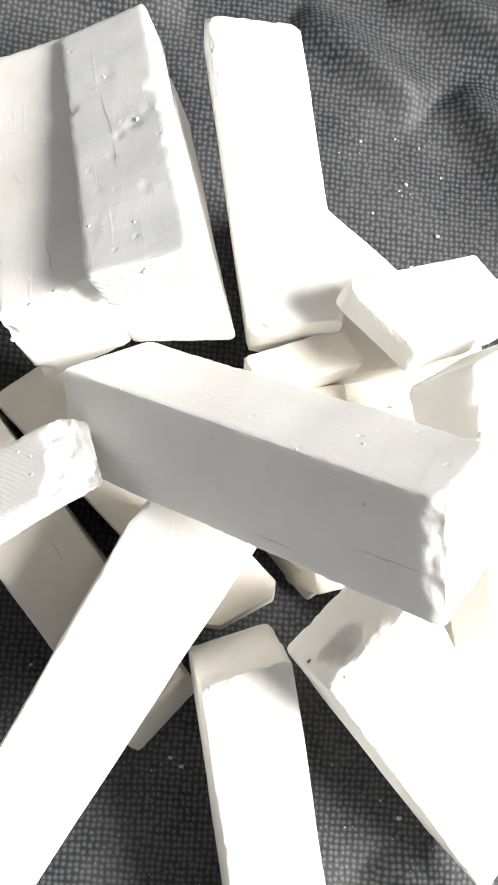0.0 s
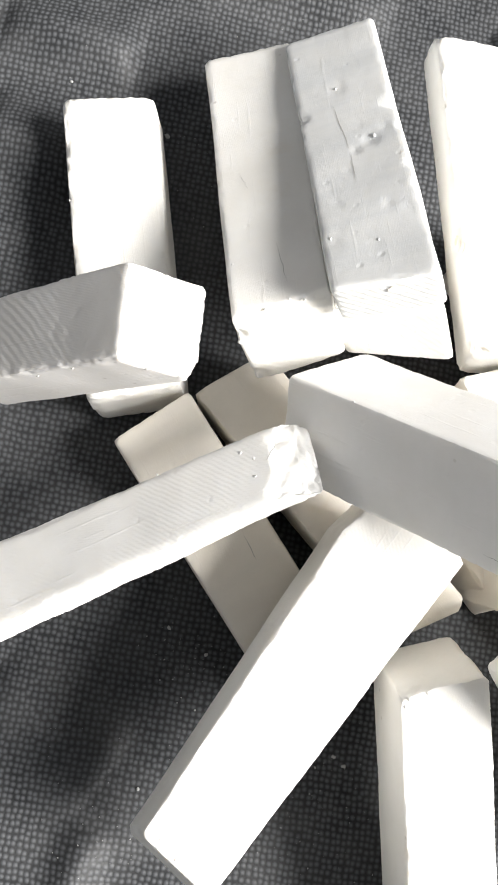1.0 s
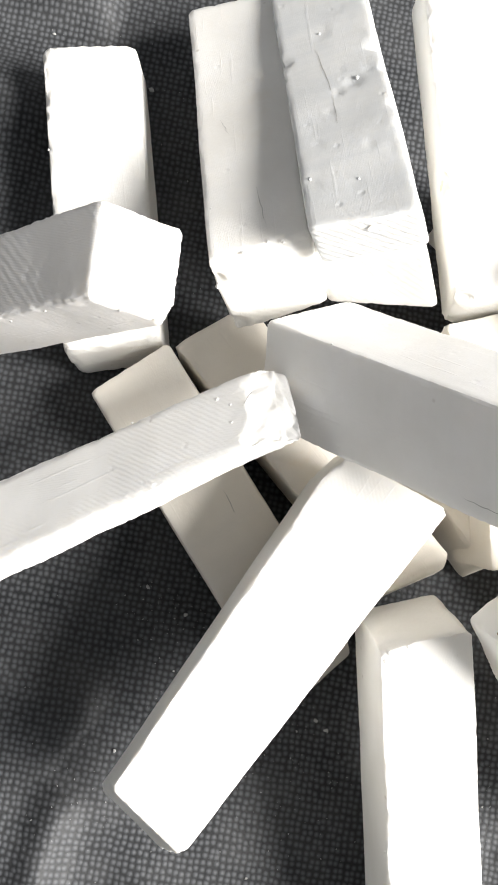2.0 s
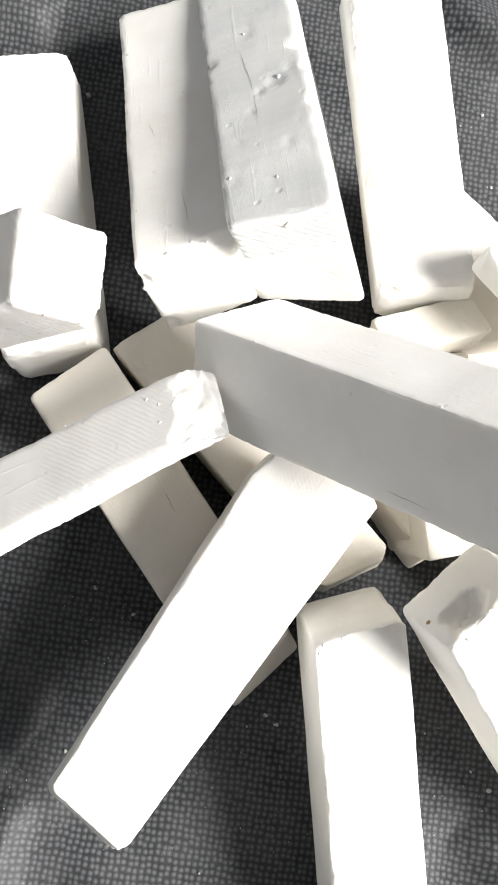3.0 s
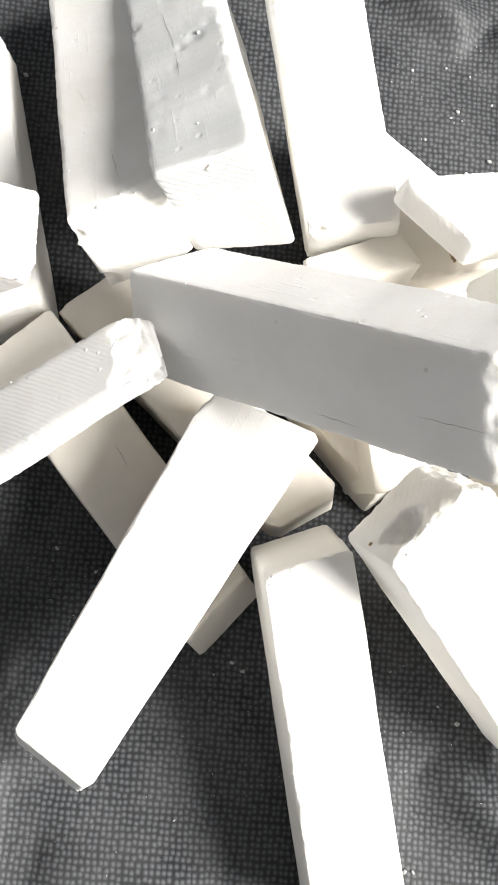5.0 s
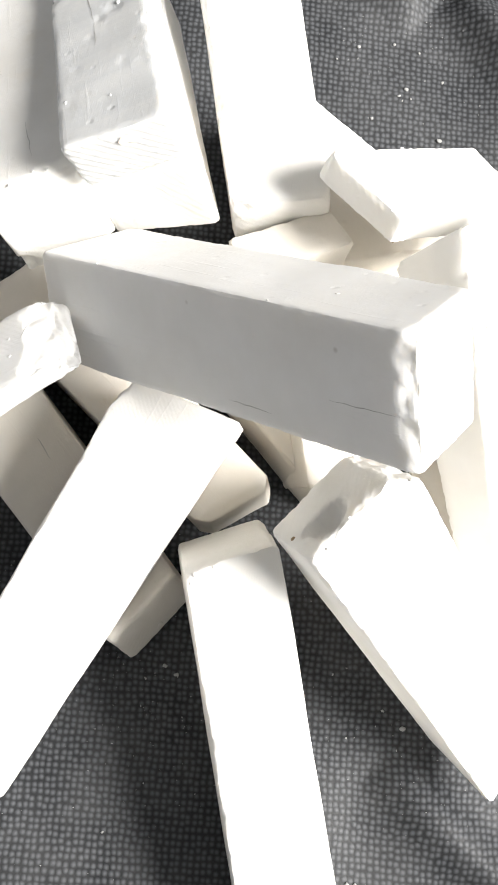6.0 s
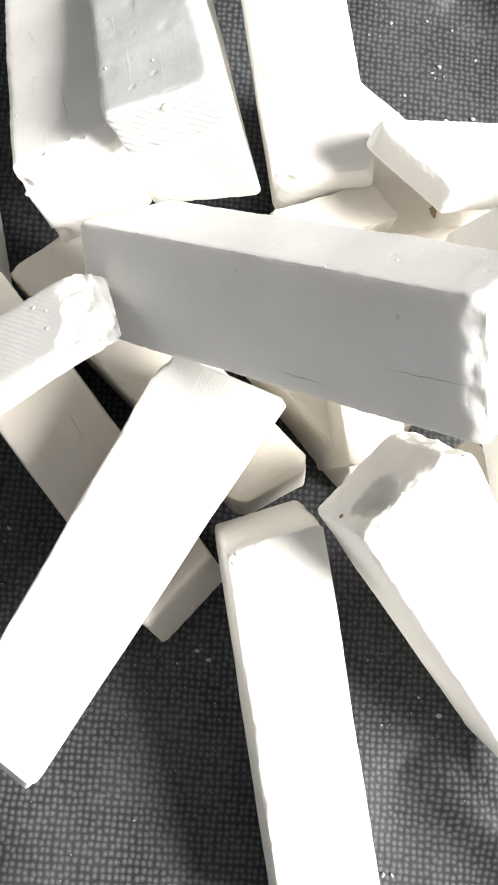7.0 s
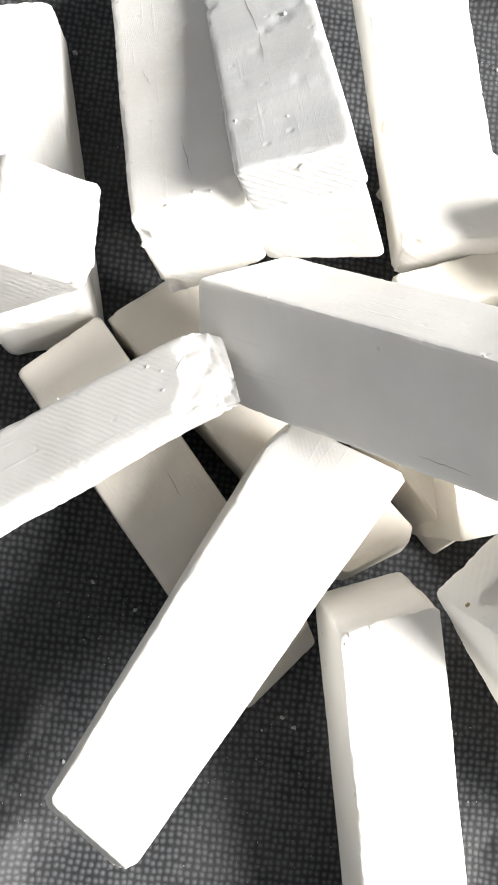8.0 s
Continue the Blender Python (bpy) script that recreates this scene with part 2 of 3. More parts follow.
def chalk_bar(seed, label, at, size, turn, skew=(0, 0), slope=(0, 0), taper=(0, 0), stone=None, r=0.9, wear=0.26, chips=(), cuts=(), bow=0.0, cracks=(), stains=(), flakes=()):
    """A sawn bar (millimetres and degrees). skew, slope: how far each end's cut runs aslant, across and in depth.
    chips: broken places, each as place on the bar from -1 to 1, radius in mm and depth.
    cuts: broken-off corners and edges, each as the way it faces, its depth in mm and its roughness.
    cracks: (start, end, wide); stains: (place, across, along, material); flakes: (place, size), all on the bar from -1 to 1."""
    half = [s / 2 for s in size]
    axes = [steps(h, r, 0.65) for h in half]
    index, verts, faces = {}, [], []

    def vertex(x, y, z):
        key = (round(x, 4), round(y, 4), round(z, 4))
        if key not in index:
            index[key] = len(verts)
            verts.append((x, y, z))
        return index[key]

    def sheared(p):
        a, b, c = p.x / half[0], p.y / half[1], p.z / half[2]
        f = (a + 1) / 2
        return Vector((p.x + b * (skew[0] * f + skew[1] * (1 - f)) + c * (slope[0] * f + slope[1] * (1 - f)),
                       p.y * (1 + a * taper[0]) + bow * (1 - a * a), p.z * (1 + a * taper[1])))

    def spot(place, lift=0.0):
        """A place on the skin of the bar, and the way that skin faces."""
        axis = max(range(3), key=lambda k: abs(place[k]))
        n = Vector((0, 0, 0))
        n[axis] = 1.0 if place[axis] > 0 else -1.0
        p = Vector([v * h for v, h in zip(place, half)])
        p += n * (0.2 * noise.noise(p * 0.09 + Vector((seed, 2, 9))) + 0.03 * noise.noise(p * 0.5 + Vector((seed, 8, 3))) + lift)
        return sheared(p) * 0.001, n

    for a in range(3):
        b, c = (a + 1) % 3, (a + 2) % 3
        for side in (-1, 1):
            for i in range(len(axes[b]) - 1):
                for j in range(len(axes[c]) - 1):
                    quad = []
                    for bb, cc in ((i, j), (i + 1, j), (i + 1, j + 1), (i, j + 1)):
                        p = [0, 0, 0]
                        p[a], p[b], p[c] = side * half[a], axes[b][bb], axes[c][cc]
                        quad.append(vertex(*p))
                    faces.append(quad if side > 0 else quad[::-1])
    shaped = []
    for x, y, z in verts:
        p = Vector((x, y, z))
        # rounded, unevenly worn edges
        worn = noise.noise(p * 0.16 + Vector((seed * 7.3, 0, 0))) + 0.5 * noise.noise(p * 0.6 + Vector((seed * 3.1, 5, 0)))
        rr = r
        core = Vector([max(-h + rr, min(h - rr, v)) for v, h in zip(p, half)])
        out = p - core
        edges = sum(1 for v in out if abs(v) > 1e-6)
        if edges > 1:
            q = core + out.normalized() * rr
            # fresh edges are sharper than worn ones
            blend = 1.0 if edges > 2 else min(1.0, max(0.45, 0.65 + 0.5 * worn))
            p = p.lerp(q, blend)
            p += (core - p) * max(0.0, noise.noise(Vector((x, y, z)) * 1.1 + Vector((0, seed * 5.7, 1)))) * wear
        normal = out.normalized() if out.length > 1e-6 else Vector((0, 0, 1))
        p += normal * (0.2 * noise.noise(p * 0.09 + Vector((seed, 2, 9))) + 0.03 * noise.noise(p * 0.5 + Vector((seed, 8, 3))))
        for cx, cy, cz, rad, deep in chips:
            c = Vector((cx * half[0], cy * half[1], cz * half[2]))
            d = (p - c).length / (rad * (1 + 0.35 * noise.noise(p * 0.45 + Vector((seed, 1, 1)))))
            if d < 1:
                p += (Vector((0, 0, 0)) - c).normalized() * deep * (1 - d ** 3) * (1 + 0.5 * noise.noise(p * 0.9))
        for nx, ny, nz, deep, rough in cuts:
            n = Vector((nx, ny, nz)).normalized()
            limit = abs(n.x) * half[0] + abs(n.y) * half[1] + abs(n.z) * half[2] - deep
            limit += rough * (noise.noise(p * 0.35 + Vector((seed, 4, 4))) + 0.6 * noise.noise(p * 1.1 + Vector((seed, 6, 2))))
            over = n.dot(p) - limit
            if over > 0:
                p -= n * over
        p = sheared(p)
        shaped.append(p * 0.001)
    mesh = bpy.data.meshes.new("chalk_bar")
    mesh.from_pydata(shaped, [], faces)
    mesh.shade_smooth()
    mesh.materials.append(stone or CHALK)
    ob = new("chalk_bar", mesh)
    ob.matrix_world = pose(at[0] / 1000, at[1] / 1000, at[2] / 1000, *turn)
    for start, stop, wide in cracks:
        bm, row = bmesh.new(), []
        n = 14
        for k in range(n + 1):
            f = k / n
            mid = [u + (v - u) * f for u, v in zip(start, stop)]
            p, face = spot(mid, 0.03)
            along = (spot(stop)[0] - spot(start)[0]).normalized()
            across = along.cross(face)
            p += across * 0.0002 * noise.noise(Vector((f * 6, seed, wide)))
            w = 0.00025 * wide * (0.15 + math.sin(math.pi * f)) * (0.8 + 0.5 * noise.noise(Vector((f * 11, seed, 3))))
            row.append((bm.verts.new(p - across * w), bm.verts.new(p + face * 0.00002), bm.verts.new(p + across * w)))
        for u, v in zip(row, row[1:]):
            bm.faces.new((u[0], v[0], v[1], u[1]))
            bm.faces.new((u[1], v[1], v[2], u[2]))
        part("crack", bm, CRACK, ob, "thin dark crack")
    for place, across, along, look_of in stains:
        bm = bmesh.new()
        p, face = spot(place, 0.04)
        side = Vector((0, 1, 0)) if abs(face.y) < 0.5 else Vector((1, 0, 0))
        other = face.cross(side)
        rim = []
        for k in range(18):
            t = k * math.tau / 18
            w = 0.0005 * (1 + 0.6 * noise.noise(Vector((math.cos(t) * 1.6, math.sin(t) * 1.6, seed))))
            rim.append(bm.verts.new(p + side * math.cos(t) * across * w + other * math.sin(t) * along * w))
        hub = bm.verts.new(p + face * 0.00003)
        for k in range(18):
            bm.faces.new((rim[k], rim[(k + 1) % 18], hub))
        part("stain", bm, look_of, ob, "small brownish stain")
    for place, big in flakes:
        p, face = spot(place, -0.12 * big)
        bm = lump(seed + int(big * 97 + place[0] * 31), big * 0.0006, 2)
        bmesh.ops.translate(bm, verts=bm.verts, vec=p)
        part("flake", bm, stone or CHALK, ob)
    return tagged(ob, label, "chalk bar", "pile of chalk bars")


chalk_bar(1, "thick white chalk bar lying across the top of the pile",
    at=(-5.0, -13.5, 52.9), size=(69.6, 16.5, 17.8), turn=(-37.2, -41.5, -32.4),
    skew=(-1.9, 0.9), slope=(-0.1, 0.7), taper=(-0.007, 0.007),
    stone=SCORED, r=0.7, cuts=((0.4, -1, 0, 0.9, 0.5), (1, -1, 1, 1.3, 0.5), (1, 0, 1, 0.5, 0.5), (-1, 0.6, 0, 0.8, 0.1)), cracks=(((0.12, -1, -0.72), (0.34, -1, -0.74), 0.25), ((0.62, -1, -0.25), (0.93, -1, -0.2), 0.22)), flakes=(((0.55, -0.2, 1), 0.5), ((0.35, -0.95, 1), 0.4), ((-0.62, -0.97, 1), 0.4)))
chalk_bar(2, "long white chalk bar sloping down over the pile",
    at=(-29.9, -46.1, 27.4), size=(66.2, 17.0, 14.2), turn=(2.5, -5.5, 57.6),
    skew=(-1.4, 0.9), slope=(-0.6, 1.8), taper=(0.143, -0.020),
    stone=SAWN, bow=0.0, cuts=((0.22, 1, 0, 1.3, 0.3), (-1, 1, 0, 0.9, 0.4), (-0.5, -1, 0, 0.8, 0.4), (1, -1, 0, 0.7, 0.2)), cracks=(((0.62, -0.25, 1), (0.74, -0.55, 1), 0.16),), flakes=(((0.1, -0.96, 1), 0.35), ((-0.95, 0.6, 1), 0.6), ((-0.97, 0.1, 1), 0.5)))
chalk_bar(3, "white chalk bar with a chipped end corner leaning on the pile",
    at=(-1.7, -70.7, 18.7), size=(64.3, 15.2, 18.1), turn=(-1.5, -15.8, 99.2),
    skew=(-0.9, 1.8), slope=(-0.8, 1.1), taper=(-0.031, 0.013),
    chips=((1, 0.85, 1, 3.2, 0.6), (1, 0.4, 1, 1.2, 0.3), (1, -0.5, 1, 1.0, 0.25), (0.1, 1, 1, 1.2, 0.4), (-0.3, 1, 1, 1.4, 0.4)), cuts=((1, -1, 0, 0.8, 0.2), (0.2, -1, 0.6, 0.4, 0.2)), flakes=(((0.97, 0.8, 1), 0.7), ((0.93, 0.9, 1), 0.5), ((0.98, 0.4, 1), 0.4), ((-0.1, 1, 0.9), 0.5), ((-0.5, 1, 0.9), 0.4)))
chalk_bar(4, "white chalk bar with a hollow in its shaded end",
    at=(23.4, -53.5, 27.1), size=(61.3, 17.6, 15.6), turn=(-4.5, -40.8, 131.5),
    skew=(-1.3, -4.1), slope=(2.1, -2.0), taper=(0.123, 0.016),
    chips=((1, 0.42, 0.4, 3.3, 2.6), (0.97, 0.62, 1, 1.6, 0.8), (1, -0.3, 0.95, 1.8, 0.6), (1, -0.05, 1, 1.4, 0.5)), cuts=((0.8, -1, 0, 3.1, 0.5),), wear=0.5, cracks=(((0.35, 0.1, 1), (0.1, 0.05, 1), 0.2), ((0.1, 0.05, 1), (-0.1, -0.4, 1), 0.18)), stains=(((1, 0.88, 0.0), 0.7, 1.0, EARTH),), flakes=(((1, 0.2, 0.95), 0.5), ((0.97, 0.7, 1), 0.6)))
chalk_bar(5, "white chalk bar with a broken end and saw lines",
    at=(-56.3, -21.7, 28.0), size=(62.7, 13.8, 5.4), turn=(-27.0, -23.0, 26.6),
    skew=(0.4, -2.2), slope=(-0.1, 2.1), taper=(-0.126, -0.065),
    stone=COMBED, chips=((0.66, 0.55, 1, 1.5, 0.45), (0.70, 0.1, 1, 1.7, 0.5), (0.74, -0.35, 1, 1.4, 0.4), (0.86, 0.3, 1, 2.0, 0.6), (0.95, -0.5, 1, 1.6, 0.4)), cuts=((0.72, -0.2, 1, 4.9, 1.1), (1, 0.9, 0, 0.9, 0.3), (0.6, -1, -0.3, 0.5, 0.2)), wear=0.3, cracks=(((0.78, 0.1, 1), (0.86, 0.45, 1), 0.3),), flakes=(((0.70, -0.2, 1), 0.6), ((0.72, 0.3, 1), 0.5), ((0.66, 0.6, 1), 0.6), ((0.2, 0.98, 1), 0.4)))
chalk_bar(6, "steep white chalk bar with a ragged bright end",
    at=(-72.0, 9.3, 24.6), size=(50.1, 14.7, 15.0), turn=(-1.4, -48.3, 0.1),
    skew=(0.3, -1.5), slope=(-1.3, -0.7), taper=(0.054, 0.001),
    stone=RIBBED, wear=0.35, cuts=((1, -0.8, -1, 1.6, 0.7), (0, -1, 1, 0.5, 0.45)), chips=((0.9, -1, 0.9, 1.8, 0.4), (0.7, -1, 1, 1.5, 0.25), (0.5, -1, 1, 1.7, 0.3), (0.3, -1, 1, 1.4, 0.25), (0.1, -1, 1, 1.6, 0.3), (-0.1, -1, 1, 1.5, 0.25), (0.55, 0.1, 1, 0.8, 0.2), (0.5, -0.3, 1, 0.8, 0.2), (0.4, 0.2, 1, 0.7, 0.2), (0.62, -0.1, 1, 0.7, 0.18), (0.35, -0.2, 1, 0.8, 0.2)), flakes=(((0.97, -0.98, 0.2), 1.0), ((0.98, -0.95, -0.6), 1.2), ((0.5, -1, 0.8), 0.5), ((0.1, -1, 0.7), 0.45)))
chalk_bar(7, "smooth white chalk bar lying flat on black cloth",
    at=(-61.9, 31.8, 8.7), size=(57.9, 17.5, 13.9), turn=(-11.0, 0.3, 99.5),
    skew=(1.0, -0.3), slope=(-0.2, 0.5), taper=(0.001, -0.020),
    r=1.8, flakes=(((-0.6, 0.98, 0.9), 0.5), ((0.3, 0.98, 0.95), 0.4)), cracks=(((0.2, 0.3, 1), (0.12, 0.22, 1), 0.08),))
chalk_bar(8, "white chalk bar leaning with its worn end raised",
    at=(-36.5, 39.6, 22.2), size=(63.2, 16.6, 16.8), turn=(-20.2, 23.1, 95.4),
    skew=(0.4, -1.1), slope=(0.7, -0.7), taper=(0.030, -0.047),
    chips=((-1, 1, 0.7, 2.2, 0.9), (-1, 0.9, -0.8, 2.2, 0.9), (-0.95, 0, 1, 2.0, 0.3)), cuts=((-1, 0, 1, 1.5, 0.3),), wear=0.3, cracks=(((-0.55, -0.1, 1), (-0.82, -0.2, 1), 0.18), ((0.02, 0.5, 1), (-0.12, 0.35, 1), 0.14)), flakes=(((-0.95, 0.3, 1), 0.7), ((-0.93, -0.2, 1), 0.6), ((-0.97, -0.5, 1), 0.6), ((-1, 0.95, 0.5), 1.0), ((-0.6, 0.85, 1), 0.5)))
chalk_bar(9, "pitted grey-white chalk bar with a sawn stained end",
    at=(-23.9, 42.8, 35.7), size=(64.1, 16.8, 9.2), turn=(-23.3, 27.5, 95.1),
    skew=(-0.0, 1.2), slope=(1.0, -0.9), taper=(0.005, -0.008),
    wear=0.25, stone=GREY, chips=((0.45, 0.1, 1, 1.8, 0.25), (0.52, 0.0, 1, 1.0, 0.25), (0.0, -0.35, 1, 1.7, 0.28), (0.06, -0.68, 1, 1.1, 0.25), (-0.06, 0.0, 1, 1.0, 0.25), (-0.5, -0.4, 1, 1.0, 0.45), (-0.55, -0.75, 1, 0.9, 0.35), (-0.42, 0.55, 1, 0.9, 0.3), (-0.7, 0.8, 1, 1.6, 0.45), (-0.62, 0.65, 1, 1.1, 0.35), (-0.75, 0.0, 1, 1.3, 0.3), (0.25, -1, 1, 2.4, 0.8), (0.05, -1, 1, 1.2, 0.6), (-0.25, -1, 1, 1.2, 0.5), (0.3, 0.95, 1, 1.6, 0.6), (-0.2, 0.2, 1, 0.8, 0.3)),
    cracks=(((0.32, 0.25, 1), (-0.05, 0.1, 1), 0.28), ((-0.05, 0.1, 1), (-0.3, 0.12, 1), 0.18)), stains=(((-1, -0.25, 0.55), 3.0, 1.8, RUST),), flakes=(((0.46, 0.12, 1), 0.7), ((0.02, -0.42, 1), 0.8), ((-0.72, -0.05, 1), 0.6), ((-0.66, 0.82, 1), 0.7)))
chalk_bar(26, "white chalk bar lying beneath the pitted grey bar",
    at=(-19.2, 36.9, 25.8), size=(54.0, 16.8, 12.2), turn=(-20.4, 26.6, 94.5),
    skew=(0.0, 3.1), slope=(-0.0, 0.2), taper=(-0.030, -0.015),
    r=0.8, flakes=(((-0.97, 0.9, 1), 0.5), ((-0.98, -0.5, 0.9), 0.4)))
chalk_bar(10, "smooth white chalk bar with a notch in one edge",
    at=(0.8, 40.2, 32.1), size=(61.4, 16.3, 11.3), turn=(-5.6, 8.3, 94.3),
    skew=(1.9, 0.1), slope=(-1.4, -0.1), taper=(0.042, 0.008),
    r=1.9, chips=((-0.35, 1, 0.7, 3.6, 1.5), (-1, 0.9, 0.9, 2.2, 0.8)), stains=(((-0.33, 1, 0.75), 1.5, 2.5, RUST),), flakes=(((-0.98, 0.9, 1), 0.8), ((-0.42, 1, 0.9), 0.6)))
chalk_bar(11, "short flat slab of white chalk with a grainy side",
    at=(25.8, 14.2, 38.9), size=(40.6, 16.4, 4.6), turn=(-15.1, 41.4, 27.8),
    skew=(1.6, -0.4), slope=(7.3, -0.5), taper=(0.012, 0.013),
    r=0.7, wear=0.4, cuts=((-1, 1, 0, 1.2, 0.3),), flakes=(((-0.95, -0.98, 0.5), 0.9), ((-1, -0.7, 0.9), 0.7), ((0.45, 0.5, 1), 0.7), ((-0.1, 0.97, 1), 0.6)))
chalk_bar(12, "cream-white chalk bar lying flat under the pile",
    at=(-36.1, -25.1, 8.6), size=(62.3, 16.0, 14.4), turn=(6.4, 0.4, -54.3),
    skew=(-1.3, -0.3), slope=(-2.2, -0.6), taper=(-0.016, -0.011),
    stone=CREAM_SHADED, r=1.1, wear=0.15, cracks=(((-0.1, 0.35, 1), (0.05, 0.3, 1), 0.25),), flakes=(((1, 0, -0.6), 1.1),))
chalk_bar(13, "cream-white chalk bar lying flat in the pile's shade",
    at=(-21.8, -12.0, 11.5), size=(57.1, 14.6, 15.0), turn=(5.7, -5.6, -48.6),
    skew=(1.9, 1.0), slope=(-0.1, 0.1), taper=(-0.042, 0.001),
    stone=CREAM_SHADED, r=1.6, cuts=((1, 1, 0, 1.6, 0.1), (1, -1, 0, 1.2, 0.1), (1, 0, 1, 1.0, 0.1)), flakes=(((0.9, -0.95, 0.9), 0.4), ((0.6, 0.3, 1), 0.3)), cracks=(((0.5, 0.2, 1), (0.62, 0.05, 1), 0.1),))
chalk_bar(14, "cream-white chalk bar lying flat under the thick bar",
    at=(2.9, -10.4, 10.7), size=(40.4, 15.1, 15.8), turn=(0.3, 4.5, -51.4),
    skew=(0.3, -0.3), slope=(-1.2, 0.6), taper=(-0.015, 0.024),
    stone=CREAM_SHADED, r=1.3, flakes=(((0.9, -0.95, 0.9), 0.5),))
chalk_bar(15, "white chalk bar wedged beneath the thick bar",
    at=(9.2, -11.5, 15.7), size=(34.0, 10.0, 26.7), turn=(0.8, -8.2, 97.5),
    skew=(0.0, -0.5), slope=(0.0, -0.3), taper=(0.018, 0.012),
    stone=CREAM_SHADED, flakes=(((-0.9, 0.95, 0.9), 0.4),))
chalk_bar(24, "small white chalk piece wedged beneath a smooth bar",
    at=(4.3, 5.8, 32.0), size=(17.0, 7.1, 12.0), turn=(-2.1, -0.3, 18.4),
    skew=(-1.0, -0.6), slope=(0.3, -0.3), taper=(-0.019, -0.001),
    stone=CREAM_SHADED, flakes=(((0.9, -0.9, 1), 0.4),))
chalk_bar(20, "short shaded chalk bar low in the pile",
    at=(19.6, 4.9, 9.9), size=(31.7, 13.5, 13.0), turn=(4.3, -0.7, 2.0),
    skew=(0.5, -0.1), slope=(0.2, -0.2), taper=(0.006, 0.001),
    stone=CREAM_SHADED, wear=0.4, chips=((0.2, -0.4, 1, 3.0, 0.8),), flakes=(((0.1, -0.5, 1), 0.8), ((0.3, -0.2, 1), 0.6)))
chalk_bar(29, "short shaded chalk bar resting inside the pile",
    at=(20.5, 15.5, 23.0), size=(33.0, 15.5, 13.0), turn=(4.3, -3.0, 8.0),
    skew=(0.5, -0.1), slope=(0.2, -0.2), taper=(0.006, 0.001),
    stone=CREAM_SHADED, wear=0.4, chips=((0.2, -0.8, 1, 2.6, 0.8),), stains=(((0.1, -0.6, 1), 2.0, 1.2, EARTH),))
chalk_bar(16, "white chalk bar propped on edge under the thick bar",
    at=(37.2, -22.7, 29.8), size=(65.0, 10.4, 19.9), turn=(-55.5, -31.2, 106.4),
    skew=(-2.7, -6.7), slope=(0.9, 2.5), taper=(0.276, -0.036),
    wear=0.4, chips=((0.55, -1, 0.8, 3.0, 1.2), (0.8, -1, 1, 2.0, 0.8)), flakes=(((0.6, -0.95, 1), 1.0), ((0.7, -0.6, 1), 0.7)))
chalk_bar(22, "white chalk piece lying flat under a smooth bar",
    at=(14.0, 31.3, 10.2), size=(25.2, 14.2, 15.5), turn=(3.3, 5.3, -39.5),
    skew=(0.1, 0.4), slope=(-0.2, -0.5), taper=(-0.005, 0.001),
    flakes=(((0.2, 0.97, 1), 0.4),))
# hidden support, added to stop sun passing under the leaning bar
chalk_bar(28, "unseen chalk bar added beneath a leaning bar to block light",
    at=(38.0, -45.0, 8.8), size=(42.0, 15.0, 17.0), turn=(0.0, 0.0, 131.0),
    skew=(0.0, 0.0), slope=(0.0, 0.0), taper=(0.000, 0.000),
    stone=CREAM_SHADED)


# ---- crumbs on the cloth ----
def crumb(seed, x, y, big, turn):
    mesh = bpy.data.meshes.new("chalk_crumb")
    bm = lump(seed, big * 0.0005, 2)
    bm.to_mesh(mesh)
    bm.free()
    mesh.materials.append(CRUMB)
    ob = new("chalk_crumb", mesh)
    ob.matrix_world = pose(x, y, wrinkle(x, y) + big * 0.0002, 0, 0, turn)
    return tagged(ob, "small white chalk crumb lying on black cloth", "crumb", "crumbs on the cloth")


crumb(30, 0.0258, -0.0705, 1.1, 0)
crumb(31, -0.0161, -0.0582, 0.6, 47)
crumb(32, -0.0142, -0.0599, 0.7, 94)
crumb(33, 0.0225, -0.0673, 0.6, 141)
crumb(34, 0.0250, 0.0636, 0.8, 8)
crumb(35, 0.0325, 0.0647, 0.8, 55)
crumb(36, 0.0376, 0.0629, 0.6, 102)
crumb(37, 0.0342, 0.0544, 1.0, 149)
crumb(38, 0.0326, 0.0529, 0.6, 16)
crumb(39, 0.0332, 0.0518, 0.5, 63)
crumb(40, 0.0350, 0.0523, 0.5, 110)
crumb(41, 0.0267, 0.0477, 0.7, 157)
crumb(42, 0.0420, 0.0565, 0.7, 24)
crumb(43, 0.0148, -0.0964, 0.9, 71)
crumb(44, 0.0163, -0.0965, 0.9, 118)
crumb(45, 0.0402, 0.0432, 1.2, 165)
crumb(46, -0.0270, -0.0857, 0.5, 32)
crumb(47, -0.0194, -0.0604, 0.4, 79)
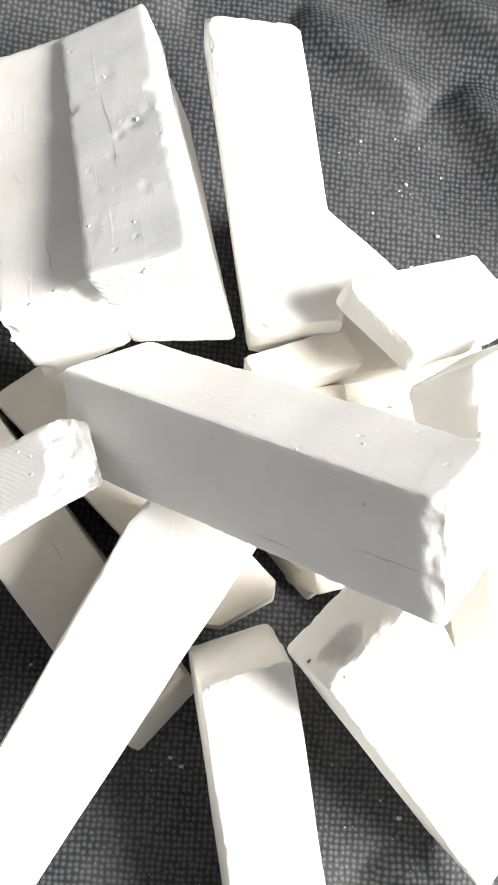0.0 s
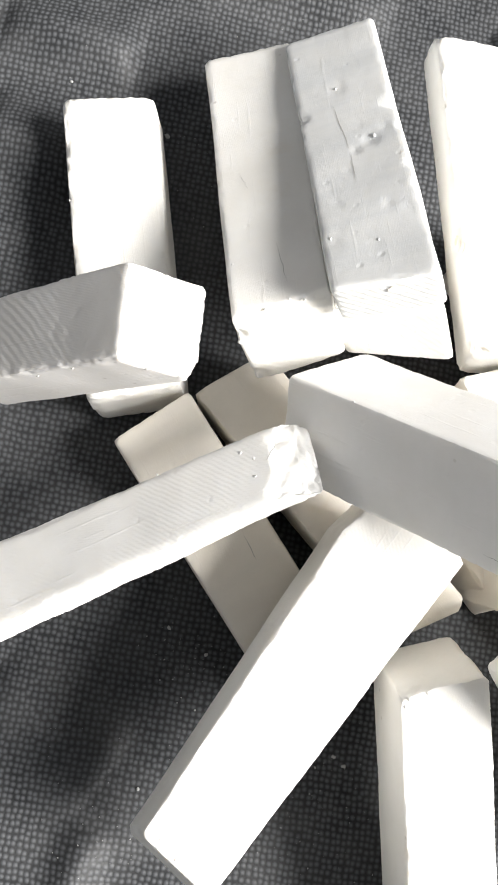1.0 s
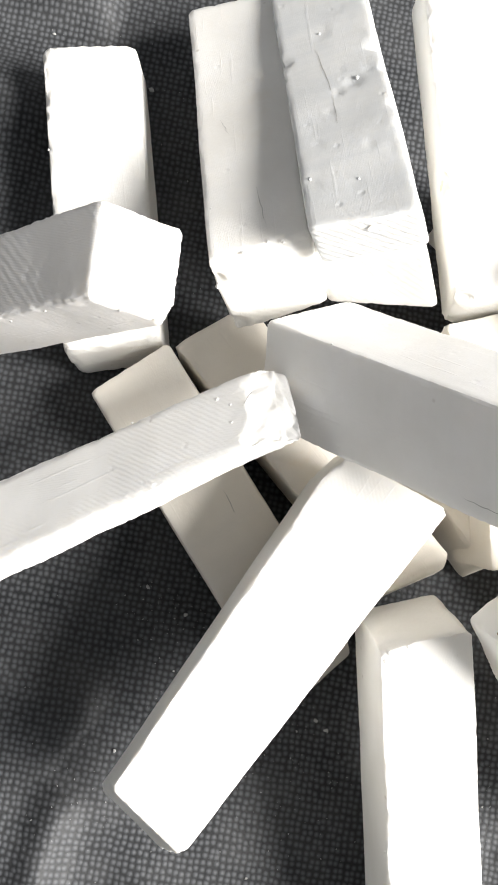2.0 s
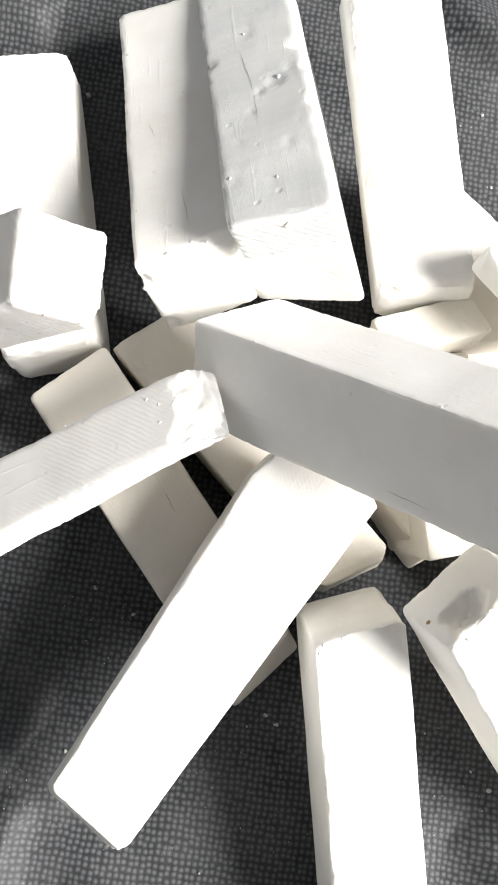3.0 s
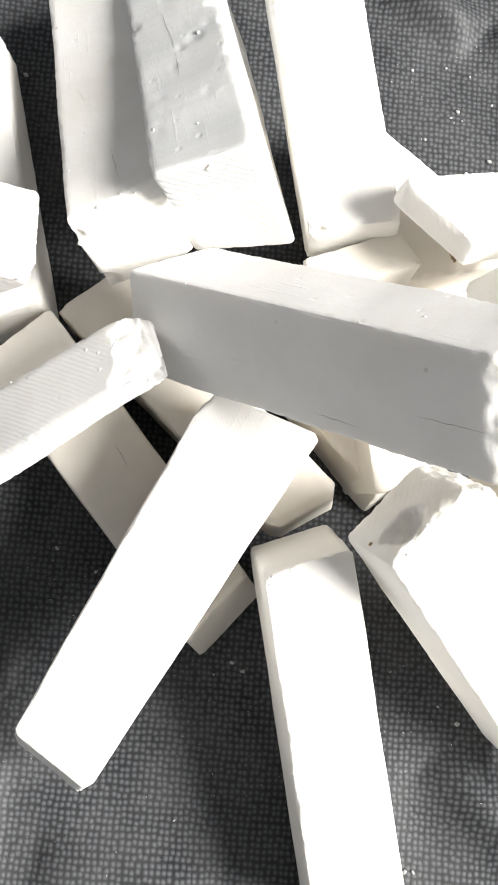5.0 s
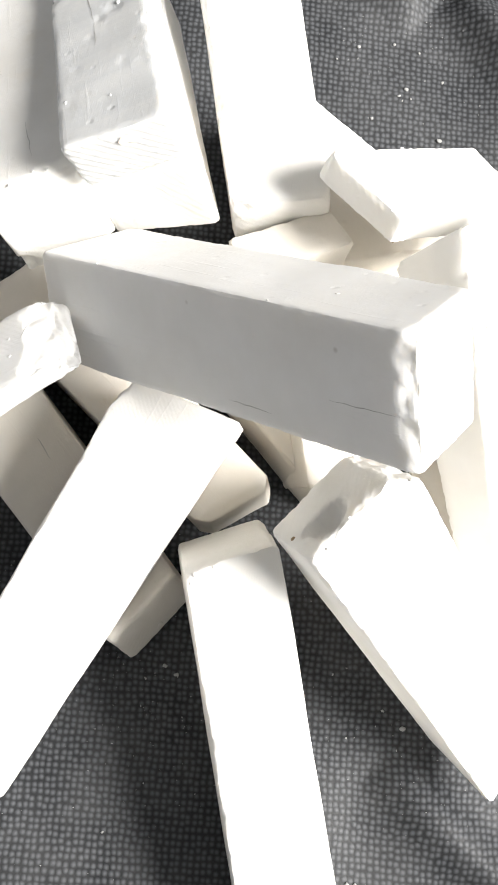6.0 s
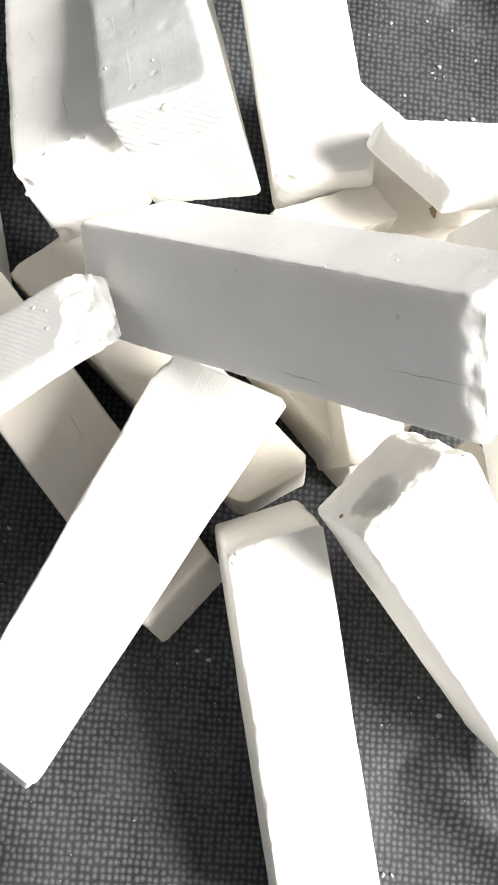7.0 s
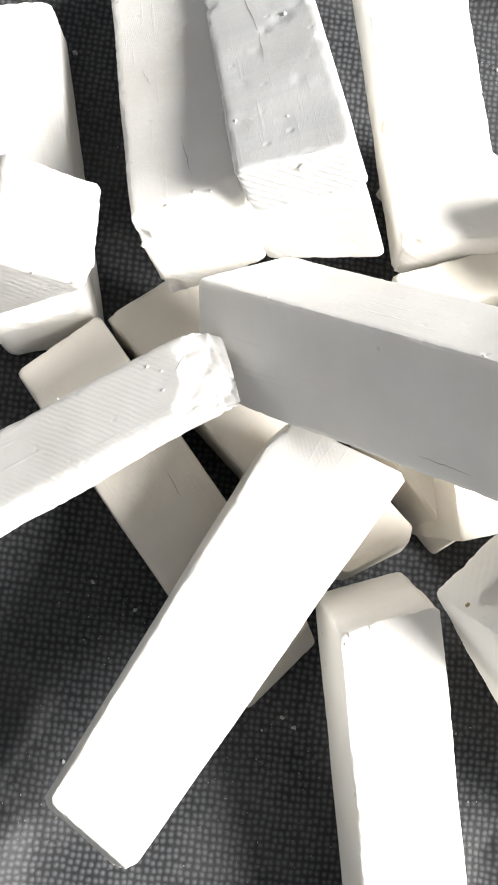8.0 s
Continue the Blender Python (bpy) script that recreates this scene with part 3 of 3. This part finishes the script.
crumb(48, -0.0482, -0.0366, 0.7, 126)
crumb(49, -0.0424, -0.0512, 0.5, 173)
crumb(50, -0.0410, -0.0411, 0.8, 40)
crumb(51, -0.0517, -0.0656, 0.7, 87)
crumb(52, -0.0556, 0.0609, 0.9, 134)
crumb(53, -0.0755, 0.0697, 0.7, 1)
crumb(54, -0.0158, -0.0584, 0.6, 48)
crumb(55, -0.0138, -0.0599, 0.7, 95)
crumb(56, 0.0203, 0.0607, 0.5, 142)
crumb(57, 0.0158, -0.0718, 0.4, 9)
crumb(58, 0.0139, -0.0607, 0.4, 56)


def chalk_dust():
    """Countless tiny grains strewn over the cloth, thicker in a few places."""
    rng = random.Random(5)
    verts, faces = [], []
    shape = lump(3, 1.0, 1)
    shape.verts.ensure_lookup_table()
    local = [v.co.copy() for v in shape.verts]
    tris = [[v.index for v in f.verts] for f in shape.faces]
    shape.free()
    heaps = [(0.034, 0.060, 0.018), (-0.022, -0.064, 0.014), (-0.010, -0.070, 0.022), (0.024, -0.075, 0.020), (-0.045, -0.042, 0.008), (-0.050, 0.060, 0.02), (-0.055, -0.07, 0.02)]
    for k in range(900):
        if k % 2:
            hx, hy, hr = heaps[(k // 2) % len(heaps)]
            x, y = hx + rng.gauss(0, hr * 0.5), hy + rng.gauss(0, hr * 0.5)
        else:
            x, y = rng.uniform(-0.1, 0.08), rng.uniform(-0.12, 0.11)
        size = 0.00005 + 0.00013 * rng.random() ** 4
        spin = Matrix.Rotation(rng.uniform(0, 6.28), 3, "Z")
        base = len(verts)
        z = wrinkle(x, y) + size * 0.4
        verts += [tuple(Vector((x, y, z)) + spin @ Vector((c.x, c.y * rng.uniform(0.7, 1), c.z)) * size) for c in local]
        faces += [[base + i for i in t] for t in tris]
    mesh = bpy.data.meshes.new("chalk_dust")
    mesh.from_pydata(verts, [], faces)
    mesh.materials.append(CRUMB)
    tagged(new("chalk_dust", mesh), "fine white chalk grains strewn over black cloth", "dust", kind="stuff")


chalk_dust()
